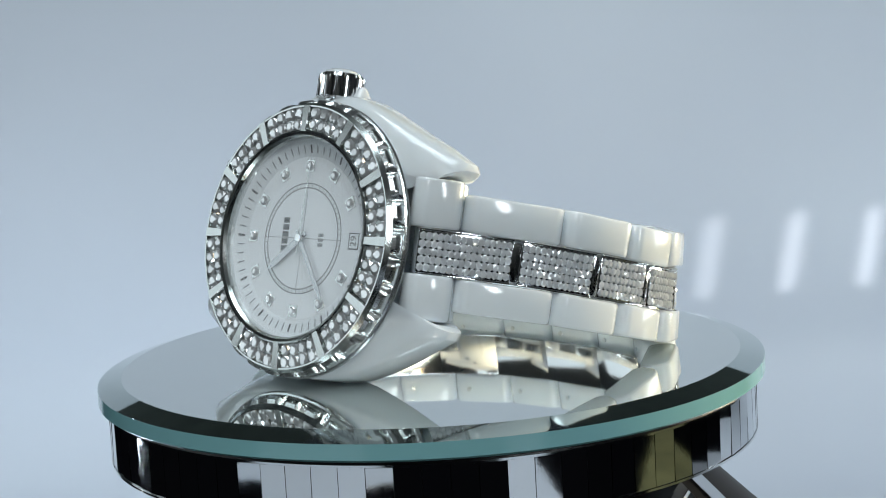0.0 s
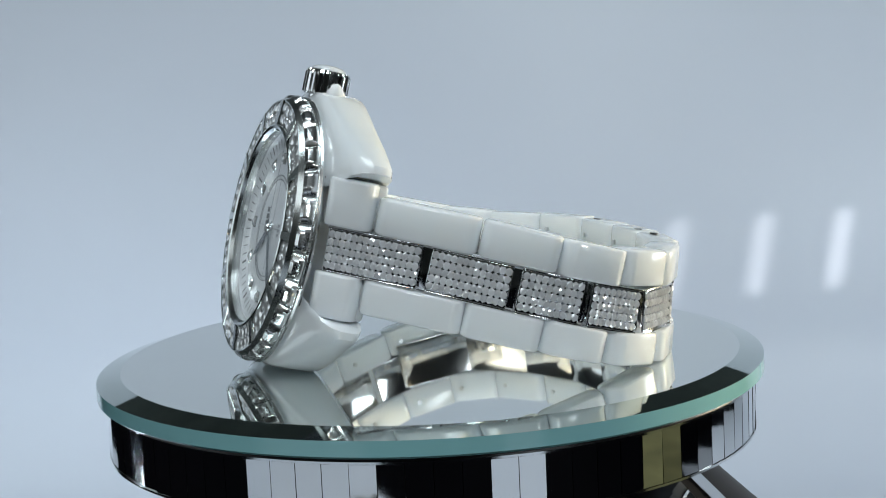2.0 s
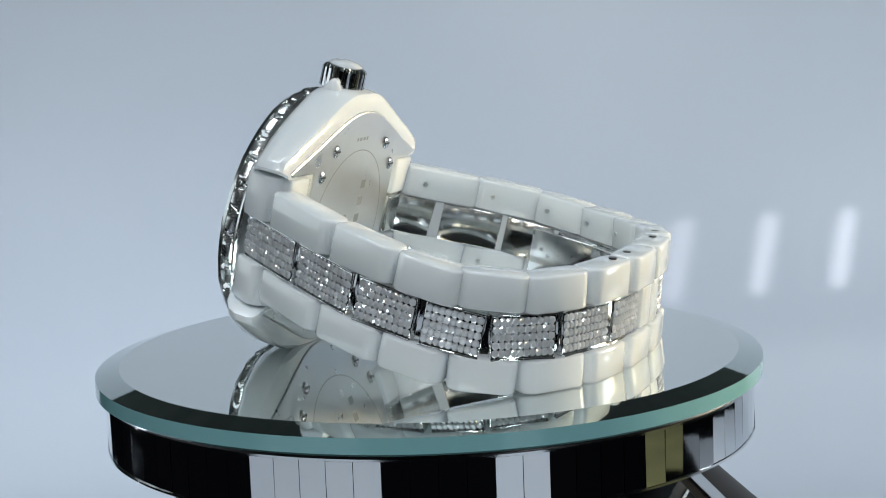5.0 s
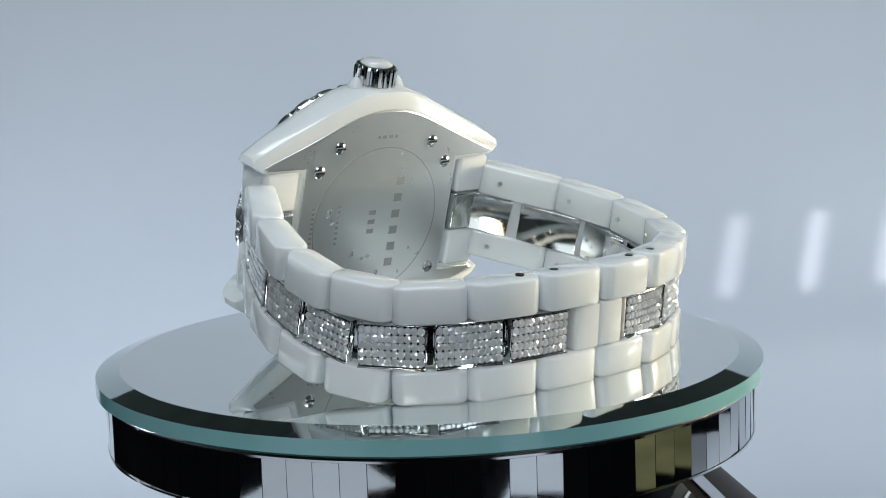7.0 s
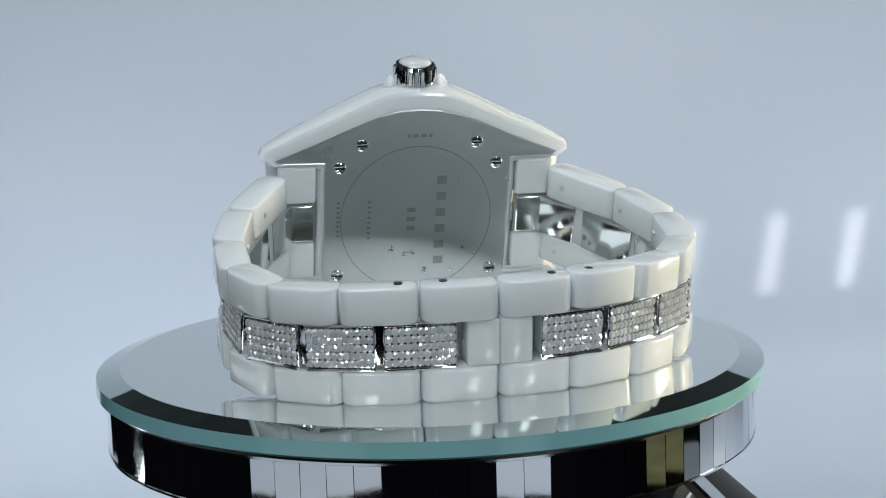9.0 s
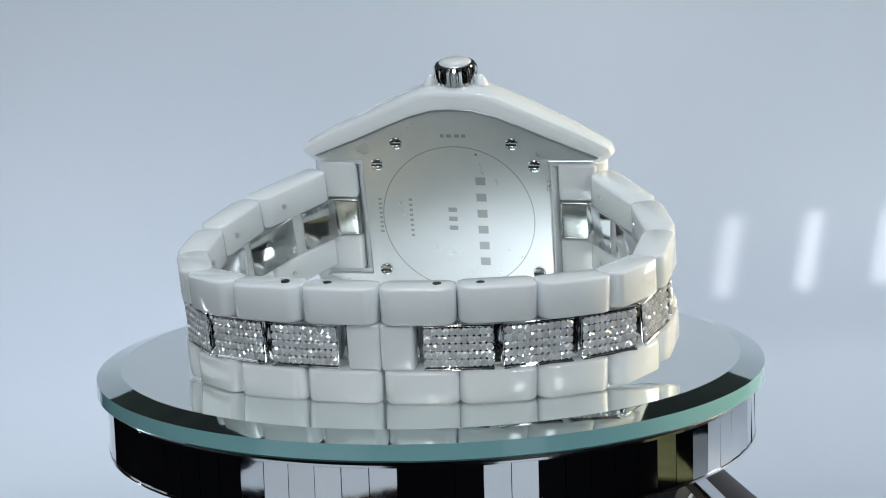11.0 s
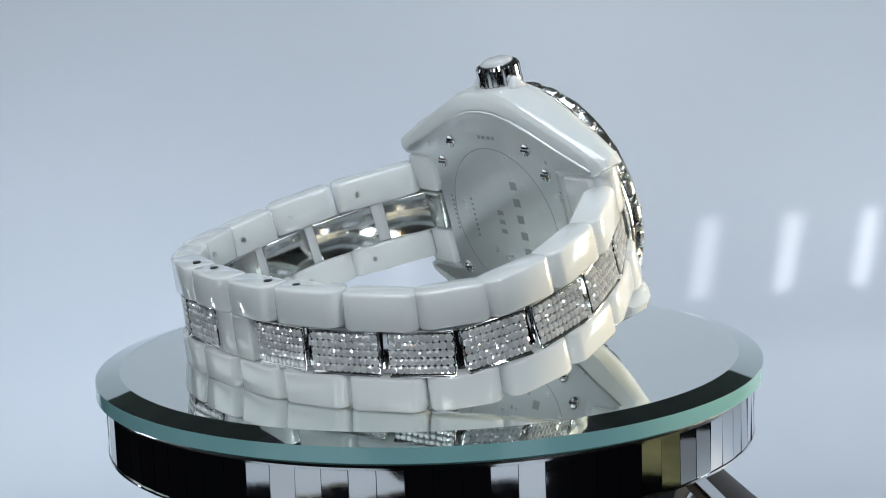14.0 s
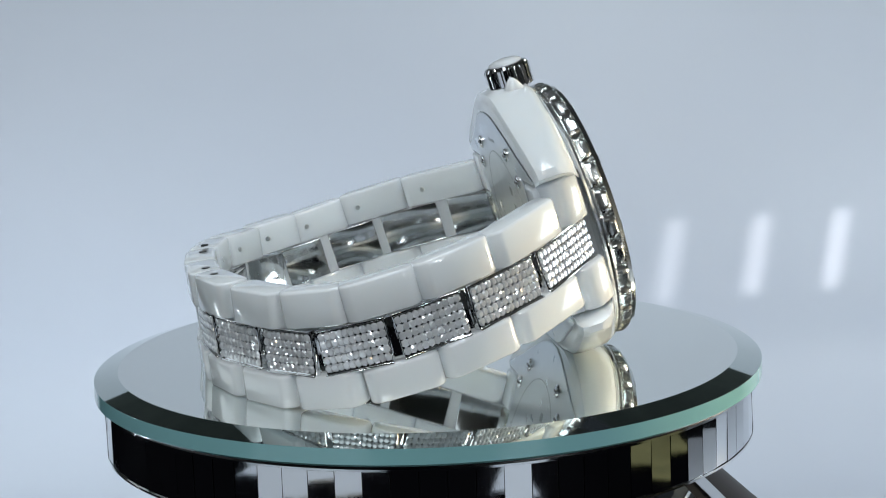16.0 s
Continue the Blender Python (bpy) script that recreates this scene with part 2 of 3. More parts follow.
def build_case(watch):
    """White ceramic body: round under the bezel, drawn out to four lugs and a crown guard."""
    half = [(15.2, 0), (15.2, 9.0), (17.5, 9.2), (20.5, 9.3), (22.6, 9.6), (23.4, 10.2), (23.0, 11.2), (21.2, 12.2), (18.5, 13.6),
            (15.5, 14.9), (12.5, 16.3), (9.5, 17.7), (6.8, 18.9), (5.0, 19.5), (3.6, 19.8), (1.8, 19.9)]
    q = half + [(-x, y) for x, y in reversed(half)]
    low = [(15.2, -9.0), (17.5, -9.2), (20.5, -9.3), (22.6, -9.6), (23.4, -10.2), (23.0, -11.2), (21.2, -12.2), (18.5, -13.6), (15.5, -15.2),
           (12.5, -16.5), (9.5, -17.6), (6.5, -18.2), (3.3, -18.4)]
    q = q + [(-x, y) for x, y in low] + [(x, y) for x, y in reversed(low)]
    layers = [(6.9, 1.0), (6.8, 0.62), (6.5, 0.28), (5.8, 0.09), (4.5, 0.0), (1.6, 0.0), (0.5, -0.012), (-0.1, -0.05)]
    bm, rings = bmesh.new(), []
    for z, k in layers:
        ring = []
        for x, y in q:
            rad = math.hypot(x, y)
            if abs(y) <= 9.05 and abs(x) < 15.3:
                tx, ty = x, y
            else:
                s = 18.4 / rad
                tx, ty = x * s, y * s
            kk = max(k, 0)
            shrink = 1 + min(k, 0)
            dx, dy = (x * (1 - kk) + tx * kk) * shrink, (y * (1 - kk) + ty * kk) * shrink
            over = max(0.0, math.hypot(dx, dy) - 18.2)
            crown = 1.0 if abs(x) < 9 and y > 15 else 0.0
            ring.append(bm.verts.new((dx, dy, z - over * (0.10 if crown else 0.24) * max(0.0, min(1.0, z / 5.0)))))
        rings.append(ring)
    n = len(q)
    for a, b in zip(rings, rings[1:]):
        for i in range(n):
            bm.faces.new((a[i], a[(i + 1) % n], b[(i + 1) % n], b[i]))
    bm.faces.new(rings[0]), bm.faces.new(rings[-1])
    case = part("case", bm, CERAMIC, watch, "glossy white ceramic case", CASE, smooth=38)
    bv = case.modifiers.new("soft_edges", "BEVEL")
    bv.width, bv.segments, bv.limit_method, bv.angle_limit = 0.0005, 2, "ANGLE", radians(38)
    return case


def build_end_links(watch):
    """Blocks between the lugs that join the bracelet to the case."""
    for sx in (1, -1):
        for y0, y1, mat, label in ((3.15, 8.9, CERAMIC, "white ceramic end link"), (-3.0, 3.0, RIMSTEEL, "steel end link"), (-8.9, -3.15, CERAMIC, "white ceramic end link")):
            depth = 2.6 if mat is CERAMIC else 1.6
            part("end_link", box(5.6, y1 - y0, depth, (sx * 18.1, (y0 + y1) / 2, depth / 2 - 0.5), 0.5, 3), mat, watch, label, CASE, smooth=45)


def build_back(watch):
    half = [(0, 17.3), (3, 17.1), (6, 16.3), (10, 14.7), (15, 12.5), (20, 10.5), (21.5, 9.9), (20.8, 9.3), (14.2, 9.2)]
    q = half + [(x, -y) for x, y in reversed(half)]
    q += [(-x, y) for x, y in reversed(q[1:-1])]
    back = part("case_back", prism(q, -0.75, 0.2), BRUSHED, watch, "brushed steel case back", BACK)
    bv = back.modifiers.new("soft_edges", "BEVEL")
    bv.width, bv.segments = 0.00025, 2
    for x, y in ((8.66, 12.0), (-8.66, 12.0), (11.85, 8.6), (-11.85, 8.6), (11.85, -8.6), (-11.85, -8.6), (8.66, -12.0), (-8.66, -12.0)):
        s = part("screw", lathe([(0.01, -1.15), (0.75, -1.12), (0.95, -0.95), (0.95, -0.6), (0.01, -0.6)], 20, closed=False), STEEL, back, "", BACK @ Matrix.Translation((x, y, 0)), smooth=40)
        part("slot", box(1.5, 0.28, 0.06, (x, y, -1.17)), BLACK, back, "dark screw slot", BACK)
    part("engraved_circle", lathe([(11.6, -0.755), (11.6, -0.768), (11.45, -0.768), (11.45, -0.755)], 96), ETCH, back, "fine engraved circle", BACK)
    # worn engraving: plain bars where the marks stand
    for x, y0, y1, n, w in ((-3.7, 7.4, -8.2, 6, 1.5), (0.8, 2.2, -2.2, 3, 1.3), (7.2, 3.4, -3.2, 8, 0.5), (11.9, 3.4, -2.6, 8, 0.5)):
        st = (y0 - y1) / n
        for k in range(n):
            part("engraved_mark", box(w, st * 0.48, 0.012, (x, y0 - st * (k + 0.5), -0.757)), ETCH, back, "", BACK)
    for x, w in ((-1.6, 0.6), (-0.6, 0.8), (0.6, 0.8), (1.6, 0.5)):
        part("engraved_mark", box(w, 0.5, 0.012, (x, 13.2, -0.757)), ETCH, back, "", BACK)


def build_bezel(watch):
    """Steel ring with a plain rear rim, a wall cut by conical notches, and twelve sunk settings of gems."""
    n = 30

    def wave(i, a, r, z):
        ph = (a * n / (2 * math.pi)) % 1.0
        bite = max(0.0, 1 - abs(ph - 0.5) / (0.0, 0.0, 0.31, 0.27, 0.17, 0.05)[i]) if 2 <= i <= 5 else 0.0
        r -= (0, 0, 0.3, 1.0, 0.75, 0.2)[i] * bite if 2 <= i <= 5 else 0.0
        return r, z
    prof = [(13.3, 10.5), (14.0, 10.95), (17.8, 10.75), (18.45, 10.3), (18.6, 9.7), (18.5, 9.0), (18.35, 8.75), (18.55, 8.6), (18.65, 8.3), (18.5, 8.0),
            (18.2, 7.8), (13.3, 7.8)]
    bez = part("bezel", lathe(prof, n * 20, wave), WALLSTEEL, watch, "polished steel bezel with a notched edge", FACE, smooth=24)
    for c in range(12):
        a0, a1 = radians(30 * c + 2.6), radians(30 * c + 27.4)
        bm = bmesh.new()
        lo, hi = [], []
        for k in range(9):
            a = a0 + (a1 - a0) * k / 8
            lo.append(bm.verts.new((14.2 * math.cos(a), 14.2 * math.sin(a), 11.0)))
            hi.append(bm.verts.new((17.5 * math.cos(a), 17.5 * math.sin(a), 10.82)))
        for k in range(8):
            bm.faces.new((lo[k], lo[k + 1], hi[k + 1], hi[k]))
        cell = part("gem_cell", bm, CELL, bez, "grey recessed gem setting", FACE)
        bm = bmesh.new()
        rng = random.Random(c)
        for row, (r, m) in enumerate(((15.0, 4), (16.65, 4))):
            for k in range(m):
                a = a0 + (a1 - a0) * (k + 0.5) / m
                ux, uy = Vector((math.cos(a), math.sin(a), -0.06)), Vector((-math.sin(a), math.cos(a), 0))
                tz = (Z + Vector((rng.uniform(-0.45, 0.45), rng.uniform(-0.45, 0.45), 0))).normalized()
                add_gem(bm, Vector((r * math.cos(a), r * math.sin(a), 11.02 - 0.08 * row)), (0.95, 1.05)[row], ux, uy, tz, 7, rng.random(), True)
        part("gem", bm, GEM, cell, "brilliant-cut clear gems", FACE)
        # polished bar between this setting and the next
        ca, sa = math.cos(radians(30 * c)), math.sin(radians(30 * c))
        bm = bmesh.new()
        ring = []
        for r, z, w in ((14.05, 11.0, 0.55), (17.6, 10.75, 0.75)):
            for side, up in ((-1, 0.0), (-0.82, 0.62), (0.82, 0.62), (1, 0.0)):
                ring.append(bm.verts.new((r * ca - side * w * sa, r * sa + side * w * ca, z + up)))
        for f in ((0, 1, 5, 4), (1, 2, 6, 5), (2, 3, 7, 6), (0, 3, 2, 1), (4, 5, 6, 7), (0, 4, 7, 3)):
            bm.faces.new([ring[i] for i in f])
        part("setting_bar", bm, RIMSTEEL, bez, "", FACE)
    part("inner_rim", lathe([(14.3, 10.9), (14.2, 11.55), (13.95, 11.65), (13.6, 11.5), (13.3, 11.05), (13.3, 10.5)], 144), RIMSTEEL, bez, "", FACE, smooth=30)
    part("outer_rim", lathe([(17.4, 10.7), (17.4, 11.28), (17.6, 11.3), (18.0, 10.65)], 144), RIMSTEEL, bez, "", FACE, smooth=30)
    return bez


def arc_bar(r0, r1, deg, z, w):
    a = radians(deg)
    bm = box(r1 - r0, w, 0.02, ((r0 + r1) / 2, 0, 0))
    bm.transform(Matrix.Translation((0, 0, z)) @ Matrix.Rotation(a, 4, "Z"))
    return bm


def build_dial(watch):
    dial = part("dial", lathe([(0.01, 9.3), (11.0, 9.3), (11.05, 9.34), (13.35, 9.9), (13.35, 9.0), (0.01, 9.0)], 128, closed=False), DIALW, watch,
                "white lacquered dial", FACE, smooth=30)
    for k in range(60):
        bm = box(1.1, 0.17 if k % 5 else 0.3, 0.02, (12.0, 0, 0))
        bm.transform(Matrix.Rotation(radians(6 * k), 4, "Z") @ Matrix.Translation((0, 0, 9.62)) @ Matrix.Translation((12, 0, 0)) @ Matrix.Rotation(-0.24, 4, "Y") @ Matrix.Translation((-12, 0, 0)))
        part("minute_mark", bm, INK if k % 5 == 0 else PALEINK, dial, "", FACE)
    for r in (6.75, 7.35):
        part("track_ring", lathe([(r, 9.3), (r, 9.325), (r + 0.11, 9.325), (r + 0.11, 9.3)], 96), INK, dial, "fine grey printed ring", FACE)
    for k in range(60):
        part("track_mark", arc_bar(6.8, 7.4, 6 * k, 9.318, 0.1), PALEINK, dial, "", FACE)
    for ang in (0, 90):
        part("cross_line", arc_bar(-6.8, 6.8, ang, 9.312, 0.07), PALEINK, dial, "thin printed cross line", FACE)
    for h in range(1, 13):
        a = math.pi - h * math.pi / 6      # twelve lies at -x, three at +y
        if h == 6:
            continue
        at = Matrix.Translation((9.75 * math.cos(a), 9.75 * math.sin(a), 9.34)) @ Matrix.Rotation(a, 4, "Z")
        mark = part("hour_marker", box(1.6, 1.6, 0.12, (0, 0, 0), 0.03, 1), RIMSTEEL, dial, "square steel gem marker", FACE @ at)
        bm = bmesh.new()
        add_gem(bm, Z * 0.1, 0.68, X, Y, Z, 8, 0.2, True)
        part("gem", bm, GEM, mark, "", FACE @ at)
    # date window at six
    date = part("date_window", box(1.9, 2.2, 0.1, (9.9, 0, 9.33), 0.05, 1), INK, dial, "dark framed date window", FACE)
    part("date_disc", box(1.55, 1.85, 0.03, (9.95, 0, 9.385)), DIALW, date, "", FACE)
    cu = bpy.data.curves.new("date_text", "FONT")
    cu.body, cu.size, cu.align_x, cu.align_y, cu.extrude = "29", 1.55, "CENTER", "CENTER", 0.004
    tx = new("date_text_source", cu)
    dg = bpy.context.evaluated_depsgraph_get()
    me = bpy.data.meshes.new_from_object(tx.evaluated_get(dg))
    bpy.data.objects.remove(tx)
    bm = bmesh.new()
    bm.from_mesh(me)
    bm.transform(Matrix.Translation((9.95, 0, 9.41)) @ Matrix.Rotation(math.pi / 2, 4, "Z"))
    part("date_number", bm, INK, date, "dark date number 29", FACE)
    # maker's mark and model mark as plain bars
    for k in range(6):
        part("mark_bar", box(1.15, 0.72, 0.02, (-3.4, -2.35 + 0.94 * k, 9.318)), INK, dial, "", FACE)
    for k in range(3):
        part("mark_bar", box(0.95, 0.45, 0.02, (3.6, -0.75 + 0.65 * k, 9.318)), PALEINK, dial, "", FACE)
    pointers = ((-113, -88, 7.4, 0.95, 9.6), (113, -163, 10.3, 0.75, 9.75))
    for dx, dy, ln, w, z in pointers:
        a = math.atan2(dy, dx)
        bm = prism([(-1.2, -w * 0.3), (0.6, -w * 0.5), (ln * 0.8, -w * 0.5), (ln, 0), (ln * 0.8, w * 0.5), (0.6, w * 0.5), (-1.2, w * 0.3)], z, z + 0.12)
        part("watch_pointer", bm, HANDM, dial, "tapered grey steel pointer", FACE @ Matrix.Rotation(a, 4, "Z"))
    part("second_pointer", arc_bar(-2.2, 10.8, 87, 9.95, 0.14), HANDM, dial, "thin steel seconds pointer", FACE)
    part("centre_cap", lathe([(0.01, 10.2), (0.5, 10.15), (0.62, 9.9), (0.62, 9.3), (0.01, 9.3)], 24, closed=False), STEEL, dial, "", FACE, smooth=40)
    gl = part("crystal", lathe([(0.01, 11.25), (9, 11.2), (12.6, 11.1), (13.25, 10.9), (13.25, 10.7), (0.01, 10.7)], 96, closed=False), GLASS, watch, "clear flat watch glass", FACE, smooth=40)
    gl.visible_shadow = False


def build_crown(watch):
    n = 22

    def wave(i, a, r, z):
        if i in (1, 2):
            ph = (a * n / (2 * math.pi)) % 1.0
            r -= 0.26 * (1 if 0.3 < ph < 0.7 else 0)
        return r, z
    m = CASE @ Matrix.Translation((0, 18.75, 4.7)) @ Matrix.Rotation(-math.pi / 2, 4, "X")
    part("crown_stem", lathe([(0.01, -1.0), (2.1, -1.0), (2.1, 1.1), (0.01, 1.1)], 32, closed=False), STEEL, watch, "", m, smooth=40)
    cr = part("crown", lathe([(2.7, 0.5), (3.2, 0.75), (3.2, 3.5), (2.9, 3.95), (2.4, 4.1), (0.01, 4.1), (0.01, 0.5)], n * 8, wave, closed=False), STEEL, watch, "fluted polished steel crown", m, smooth=30)
    for sx in (1, -1):
        bm = bmesh.new()
        bmesh.ops.create_uvsphere(bm, u_segments=28, v_segments=16, radius=1.0)
        for v in bm.verts:
            k = max(0.0, v.co.y)
            v.co.x, v.co.z = v.co.x * (1 - 0.3 * k), v.co.z * (1 - 0.45 * k)
        bmesh.ops.scale(bm, vec=(1.8, 4.2, 2.5), verts=bm.verts)
        bmesh.ops.translate(bm, vec=(sx * 3.8, 17.0, 4.2), verts=bm.verts)
        part("crown_guard", bm, CERAMIC, watch, "rounded white ceramic crown guard", CASE, smooth=60)
    part("cabochon", lathe([(2.45, 4.0), (2.3, 4.35), (1.7, 4.65), (0.8, 4.8), (0.01, 4.85), (0.01, 4.0)], 40, closed=False), CERAMIC, cr, "white ceramic cabochon", m, smooth=50)


# nodes of the bracelet: offset along six, depth behind the case, upper edge of the middle row (millimetres)
NODES = [(18.7, -17.9, 22.3), (24.96, -6.0, 19.5), (28.75, 4.7, 16.45), (29.1, 14.05, 13.8), (26.9, 22.3, 11.6), (19.95, 29.0, 11.1),
         (10.55, 32.1, 11.1), (0.3, 31.95, 11.0), (-9.4, 31.1, 11.05), (-18.9, 28.3, 11.1), (-27.3, 22.1, 11.15),
         (-33.8, 15.2, 11.5), (-35.6, 5.8, 13.4), (-33.8, -3.7, 16.1), (-27.1, -13.2, 18.95), (-17.9, -21.2, 22.3)]
ROW_H, WHITE_H, WHITE_LOW = 5.9, 4.75, 4.3


def node_at(f):
    """Place on the middle row's outer face, in millimetres, at node number f."""
    i = min(max(int(math.floor(f)), 0), len(NODES) - 2)
    k = f - i
    pts = [NODES[max(i - 1, 0)], NODES[i], NODES[i + 1], NODES[min(i + 2, len(NODES) - 1)]]
    out = []
    for c in range(3):
        a, b, d, e = (p[c] for p in pts)
        out.append(0.5 * (2 * b + (d - a) * k + (2 * a - 5 * b + 4 * d - e) * k * k + (3 * b - a - 3 * d + e) * k ** 3))
    s, d, z = out
    return U * s + D * d + Z * (z - ROW_H / 2)


def frame_of(f0, f1):
    """Axes of a link between two node numbers: along, outward, up, and its middle and length."""
    p, q = node_at(f0), node_at(f1)
    mid, t = (p + q) / 2, (q - p)
    ln = t.length
    t.normalize()
    far = min(max((mid.dot(D) + 17) / 48, 0), 1)
    lean = radians(13 - 7 * far)
    up = D * math.sin(lean) + Z * math.cos(lean)
    up = (up - t * up.dot(t)).normalized()
    out = t.cross(up)
    centre = D * 6 - U * 3.0
    if out.dot(mid - centre) < 0:
        out = -out
    return mid, t, out, up, ln


def link_mesh(f0, f1, h0, h1, thick, proud, gap, bevel, bulge=0.0):
    """A rounded block from height h0 to h1 over the middle of the row; returns it in millimetres."""
    mid, t, out, up, ln = frame_of(f0, f1)
    bm = bmesh.new()
    bmesh.ops.create_cube(bm, size=1.0)
    bmesh.ops.scale(bm, vec=(ln - gap, thick, h1 - h0), verts=bm.verts)
    if bevel > 0.6:
        ends = [e for e in bm.edges if abs(e.verts[0].co.z - e.verts[1].co.z) > 0.1]
        bmesh.ops.bevel(bm, geom=ends, offset=bevel, segments=4, profile=0.5, affect="EDGES")
        rims = [e for e in bm.edges if abs(e.verts[0].co.z - e.verts[1].co.z) < 0.01]
        bmesh.ops.bevel(bm, geom=rims, offset=0.38, segments=2, profile=0.5, affect="EDGES")
    else:
        bmesh.ops.bevel(bm, geom=bm.edges[:], offset=bevel, segments=3, profile=0.5, affect="EDGES")
    if bulge:
        half = (ln - gap) / 2
        for v in bm.verts:
            k = v.co.x / half
            v.co.y += bulge * (1 - k * k) * (1 if v.co.y > 0 else 0.4)
    m = Matrix((t, out, up)).transposed().to_4x4()
    m.translation = mid + out * (proud - thick / 2) + up * (h0 + h1) / 2
    bm.transform(Matrix.Scale(MM, 4) @ m)
    return bm


def build_bracelet(watch):
    half = ROW_H / 2
    last = len(NODES) - 1
    br = new("bracelet")
    br.parent = watch
    tagged(br, "white ceramic bracelet with gem-set steel middle links")
    rng = random.Random(11)
    mids = [-0.26] + [k + 0.5 for k in range(last)] + [last + 0.26]
    for a, b in zip(mids, mids[1:]):
        for h0, h1 in ((half + 0.1, half + 0.1 + WHITE_H), (-half - 0.1 - WHITE_LOW, -half - 0.1)):
            lift = rng.uniform(-0.12, 0.12) if h0 > 0 else rng.uniform(0, 0.12)
            h0, h1 = h0 + lift, h1 + lift
            if a < 0 or b > last:      # the first and last fill the room between the lugs
                h0, h1 = (h0, h1 + 1.5) if h0 > 0 else (h0 - 1.5, h1)
            link = part("ceramic_link", link_mesh(a, b, h0, h1, 4.2, 0.65 + rng.uniform(-0.12, 0.12), 0.34, 1.55, 0.55), CERAMIC, br, smooth=50)
            mid, t, out, up, ln = frame_of(a, b)
            for off in (0.22,):
                m = Matrix((t, up, out)).transposed().to_4x4()
                m.translation = mid + t * (ln * off) + up * ((h0 + h1) / 2) - out * 3.62
                part("pin", lathe([(0.01, -0.03), (0.36, -0.03), (0.36, 0.3), (0.01, 0.3)], 14, closed=False), BRUSHED, link, "", Matrix.Scale(MM, 4) @ m, smooth=40)
    for k in range(last):
        if k == 7:      # folding clasp: two plain ceramic middle pieces
            for a, b in ((7.06, 7.5), (7.5, 7.94)):
                part("clasp_link", link_mesh(a, b, -half - 0.05, half + 0.05, 3.8, 0.3, 0.1, 0.4, 0.1), CERAMIC, br, "plain white ceramic clasp link", smooth=50)
            continue
        plate = part("steel_link", link_mesh(k, k + 1, -half, half, 3.0, 0.0, 1.15, 0.22, 0.18), STEEL, br, "polished steel middle link", smooth=40)
        mid, t, out, up, ln = frame_of(k, k + 1)
        bm = bmesh.new()
        w, rows = ln - 1.15 - 0.4, 5
        cols = round(w / 0.78)
        rng = random.Random(k)
        for i in range(cols):
            for j in range(rows):
                x = (i + 0.5) / cols - 0.5
                y = (j + 0.5) / rows - 0.5
                bow = 0.18 * (1 - (2 * x) ** 2)
                nz = (out + t * rng.uniform(-0.35, 0.35) + up * rng.uniform(-0.35, 0.35) + t * x * 0.15).normalized()
                at = mid + t * (x * w) + up * (y * (ROW_H - 0.9)) + out * (0.06 + bow)
                add_gem(bm, at, 0.53, t, up * 1.06, nz, 6, rng.random())
        part("gem_pave", bm, PAVE, plate, "rows of small clear gems", Matrix.Scale(MM, 4), kind="stuff")
        part("link_back", link_mesh(k, k + 1, -half, half, 0.5, -2.95, 2.3, 0.12), STEEL, plate, "polished steel inner plate", smooth=40)
        for h0, h1 in ((half - 0.28, half + 0.02), (-half - 0.02, -half + 0.28)):
            part("rail", link_mesh(k, k + 1, h0, h1, 1.2, 0.32, 1.15, 0.1, 0.18), STEEL, plate, "thin polished steel rail", smooth=40)
    for f in (6.25, 6.8, 8.25, 8.8):      # pin holes beside the clasp, their shade put in as black discs
        mid, t, out, up, ln = frame_of(f - 0.1, f + 0.1)
        m = Matrix((t, out, up)).transposed().to_4x4()
        m.translation = mid - out * 1.6 + up * (half + 0.1 + WHITE_H + 0.06)
        part("pin_hole", lathe([(0.01, 0.03), (0.55, 0.03), (0.55, -0.3), (0.01, -0.3)], 18, closed=False), BLACK, br, "black disc in place of a shaded pin hole", Matrix.Scale(MM, 4) @ m)
    for a, b, drop, h in ((5.3, 6.4, -3.75, 4.0), (6.4, 7.5, -3.8, 4.0), (7.5, 8.6, -3.8, 4.0), (8.6, 9.7, -3.75, 4.0), (9.7, 11.0, -3.8, 4.6), (11.0, 12.3, -3.8, 4.6)):
        part("clasp_blade", link_mesh(a, b, -h, 2.6, 0.7, drop, 0.15, 0.2), STEEL, br, "polished steel folding clasp blade", smooth=40)
    for k in range(1, last):
        if k in (7, 8):
            continue
        part("link_hinge", link_mesh(k - 0.12, k + 0.12, -half + 0.2, half - 0.2, 1.6, -0.9, 0.1, 0.2), STEEL, br, "steel hinge bar", smooth=40)
        # white piece filling the inner gap between two steel links
        part("link_bridge", link_mesh(k - 0.1, k + 0.1, -half, half, 0.6, -2.7, 0.1, 0.15), CERAMIC, br, "white piece across the inner gap between links", smooth=40)


N_SLOT = 112
SLANT = radians(-0.5)      # lean of the slots from foot to head


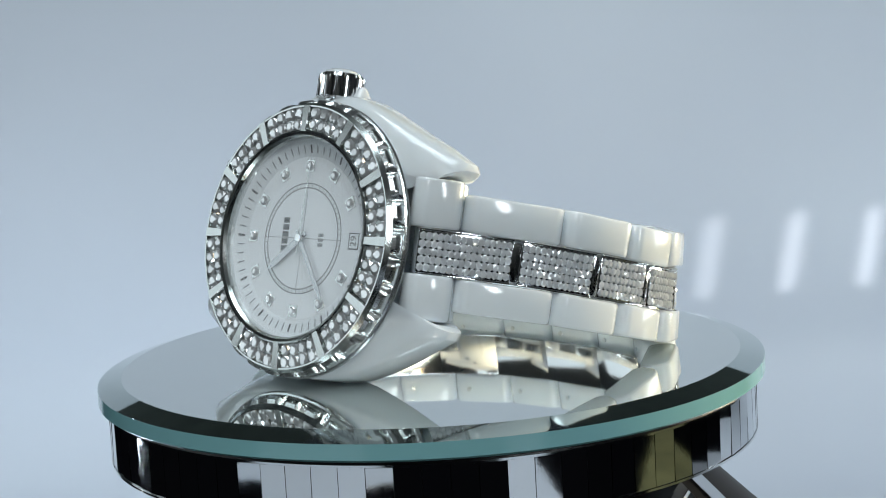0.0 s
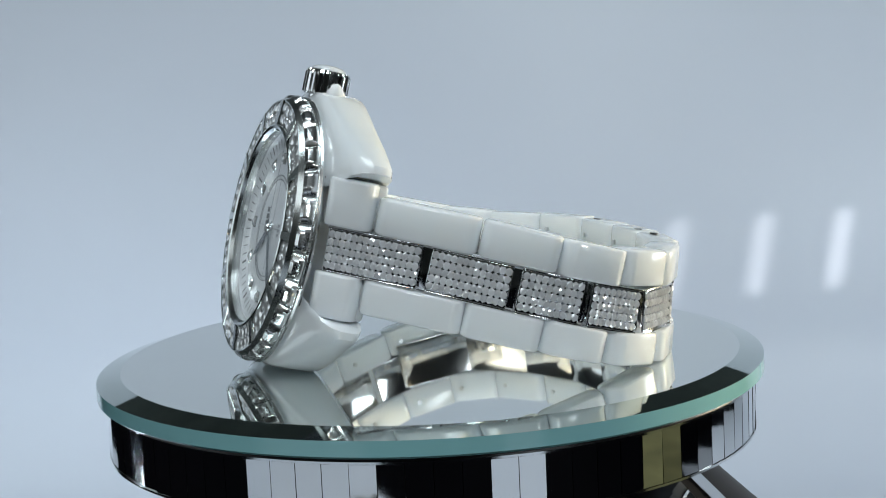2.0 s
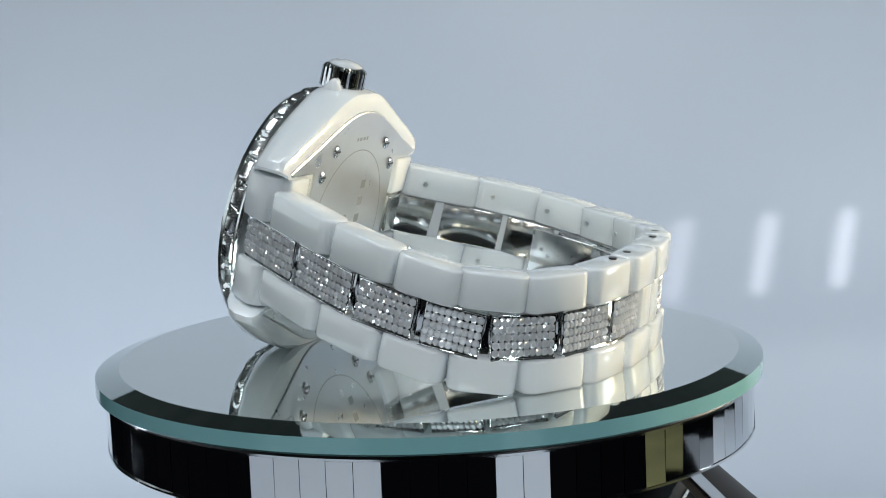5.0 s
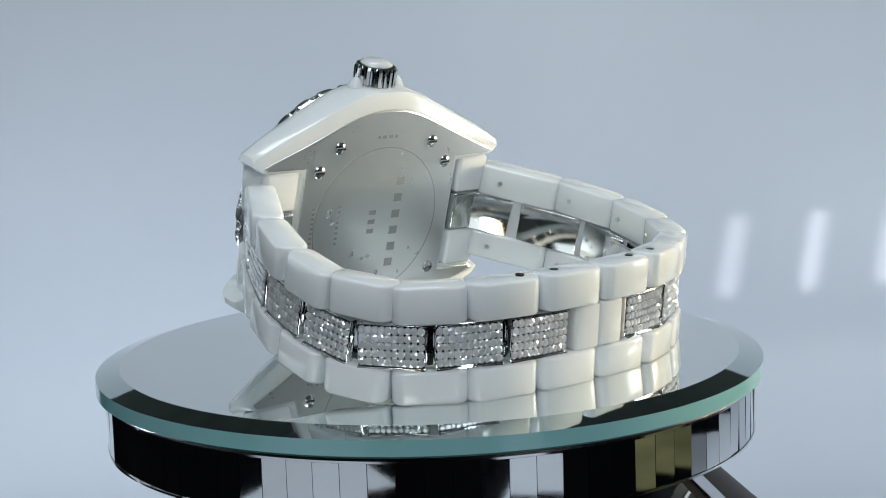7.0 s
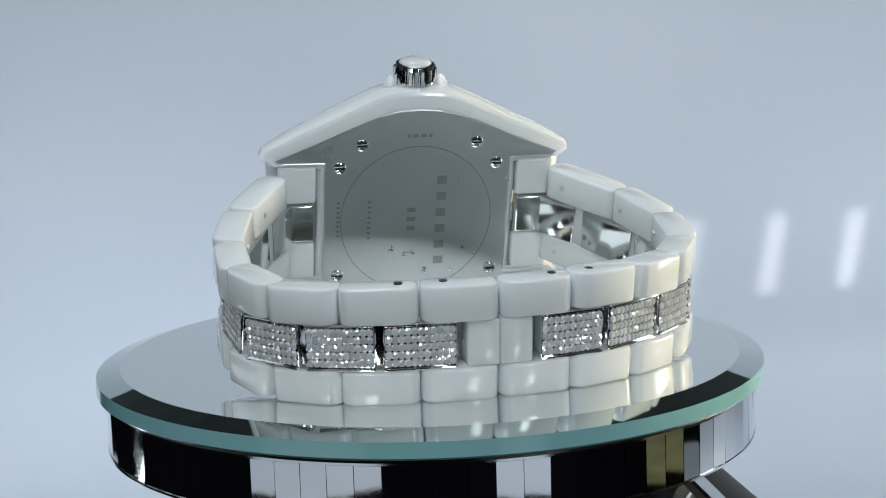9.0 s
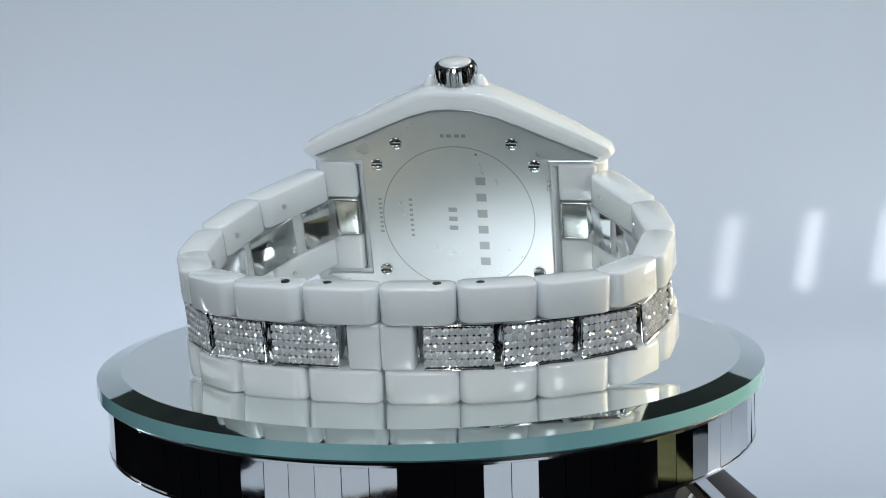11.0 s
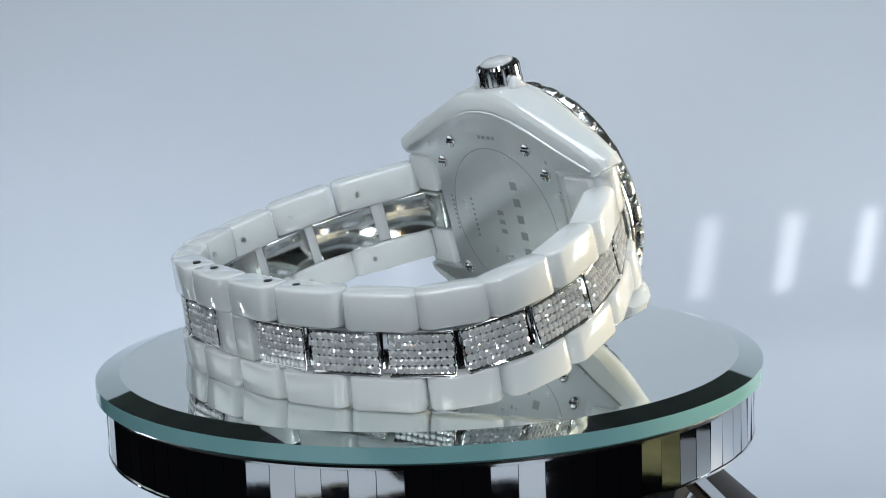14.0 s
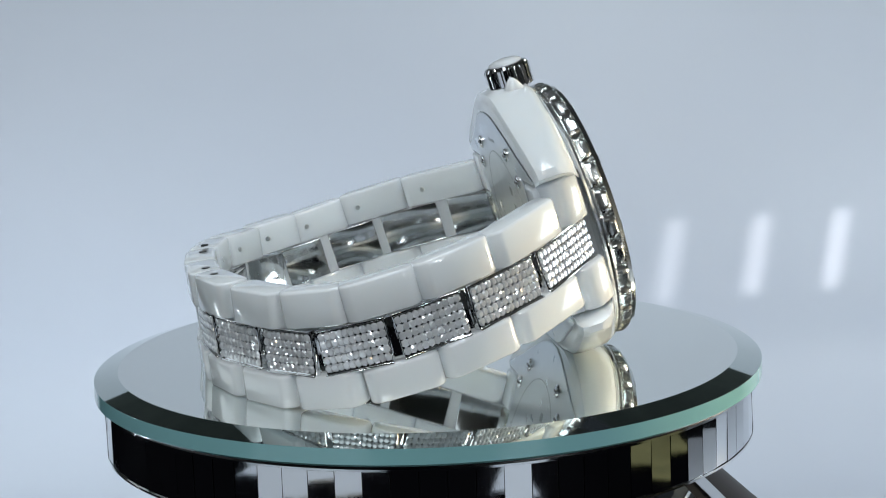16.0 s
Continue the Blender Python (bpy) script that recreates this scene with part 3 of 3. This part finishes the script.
def build_bar_mask():
    """An unseen, slowly turning slotted mask added to shape the lamp's light into backdrop bars."""
    bm = bmesh.new()
    n, r, h0, h1, hh = N_SLOT, 0.02, -0.0020, -0.0007, 0.02
    for k in range(n):
        a0, a1, a2 = (2 * math.pi * (k + f) / n for f in (0.0, 0.77, 1.0))

        def pt(a, z):
            a += SLANT * min(max((z - h0) / (h1 - h0), 0.0), 1.0)
            return bm.verts.new((r * math.cos(a), r * math.sin(a), z))
        for a, b, z0, z1 in ((a0, a1, h0, h1), (a0, a2, -hh, h0), (a0, a2, h1, hh)):
            bm.faces.new((pt(a, z0), pt(b, z0), pt(b, z1), pt(a, z1)))
    bmesh.ops.remove_doubles(bm, verts=bm.verts[:], dist=1e-6)
    ob = tagged(part("lamp_shade", bm, BLACK, None), "unseen black slotted mask that shapes lamp light into bars", "lamp shade")
    ob.location = BAR_EYE
    return ob


def build_watch():
    watch = empty("wristwatch", "white ceramic wristwatch with gem-set steel bezel, lying on a mirror", "wristwatch")
    build_case(watch)
    build_end_links(watch)
    build_back(watch)
    build_bezel(watch)
    build_dial(watch)
    build_crown(watch)
    build_bracelet(watch)
    return watch


build_room()
build_yellow_card()
TURNTABLE = build_turntable()
build_base()
WATCH = build_watch()
BAR_MASK = build_bar_mask()


def turned(t):
    """Degrees by which the table has turned."""
    return -13.7157 * t + 0.12 * t * t / 16


# the table's sway: tilt along x and along y, lift and side shift in millimetres, every four seconds
SWAY = [(0.01841, -0.00858, 0.397, 0.247), (0.00373, -0.00705, 1.079, 0.008), (-0.00395, -0.00067, 0.936, 0.076),
        (-0.00565, 0.00507, 0.701, 0.217), (0.00136, 0.01432, 0.792, -0.188)]


def sway(t):
    i = min(int(t // 4), 3)
    k = t / 4 - i
    a, b, c, d = (SWAY[min(max(j, 0), 4)] for j in (i - 1, i, i + 1, i + 2))
    kx, ky, lift, side = (0.5 * (2 * q + (r - p) * k + (2 * p - 5 * q + 4 * r - w) * k * k + (3 * q - p - 3 * r + w) * k ** 3)
                          for p, q, r, w in zip(a, b, c, d))
    return Matrix.Translation((side * MM, 0, lift * MM)) @ Matrix.Rotation(math.hypot(kx, ky), 4, Vector((ky, -kx, 0)))


def motions():
    """The table turns the watch steadily, with a slight sway."""
    rows = [(t, sway(t) @ pose(0, 0, 0, 0, 0, turned(t))) for t in range(17)]
    walk(TURNTABLE, rows)
    walk(WATCH, rows)
    slots = ((0, 0), (1, 3.27), (2, 6.6), (3, 9.75), (4, 13.3), (5, 16.65), (6, 20.0), (7, 23.27), (8, 26.5), (9, 29.75), (10, 33.0),
             (11, 36.22), (12, 39.45), (13, 42.7), (14, 45.95), (15, 49.28), (16, 52.56))
    walk(BAR_MASK, [(t, Matrix.Translation(BAR_EYE) @ pose(0, 0, 0, 0, 0, -1.05 - 360 / N_SLOT * k)) for t, k in slots])


motions()
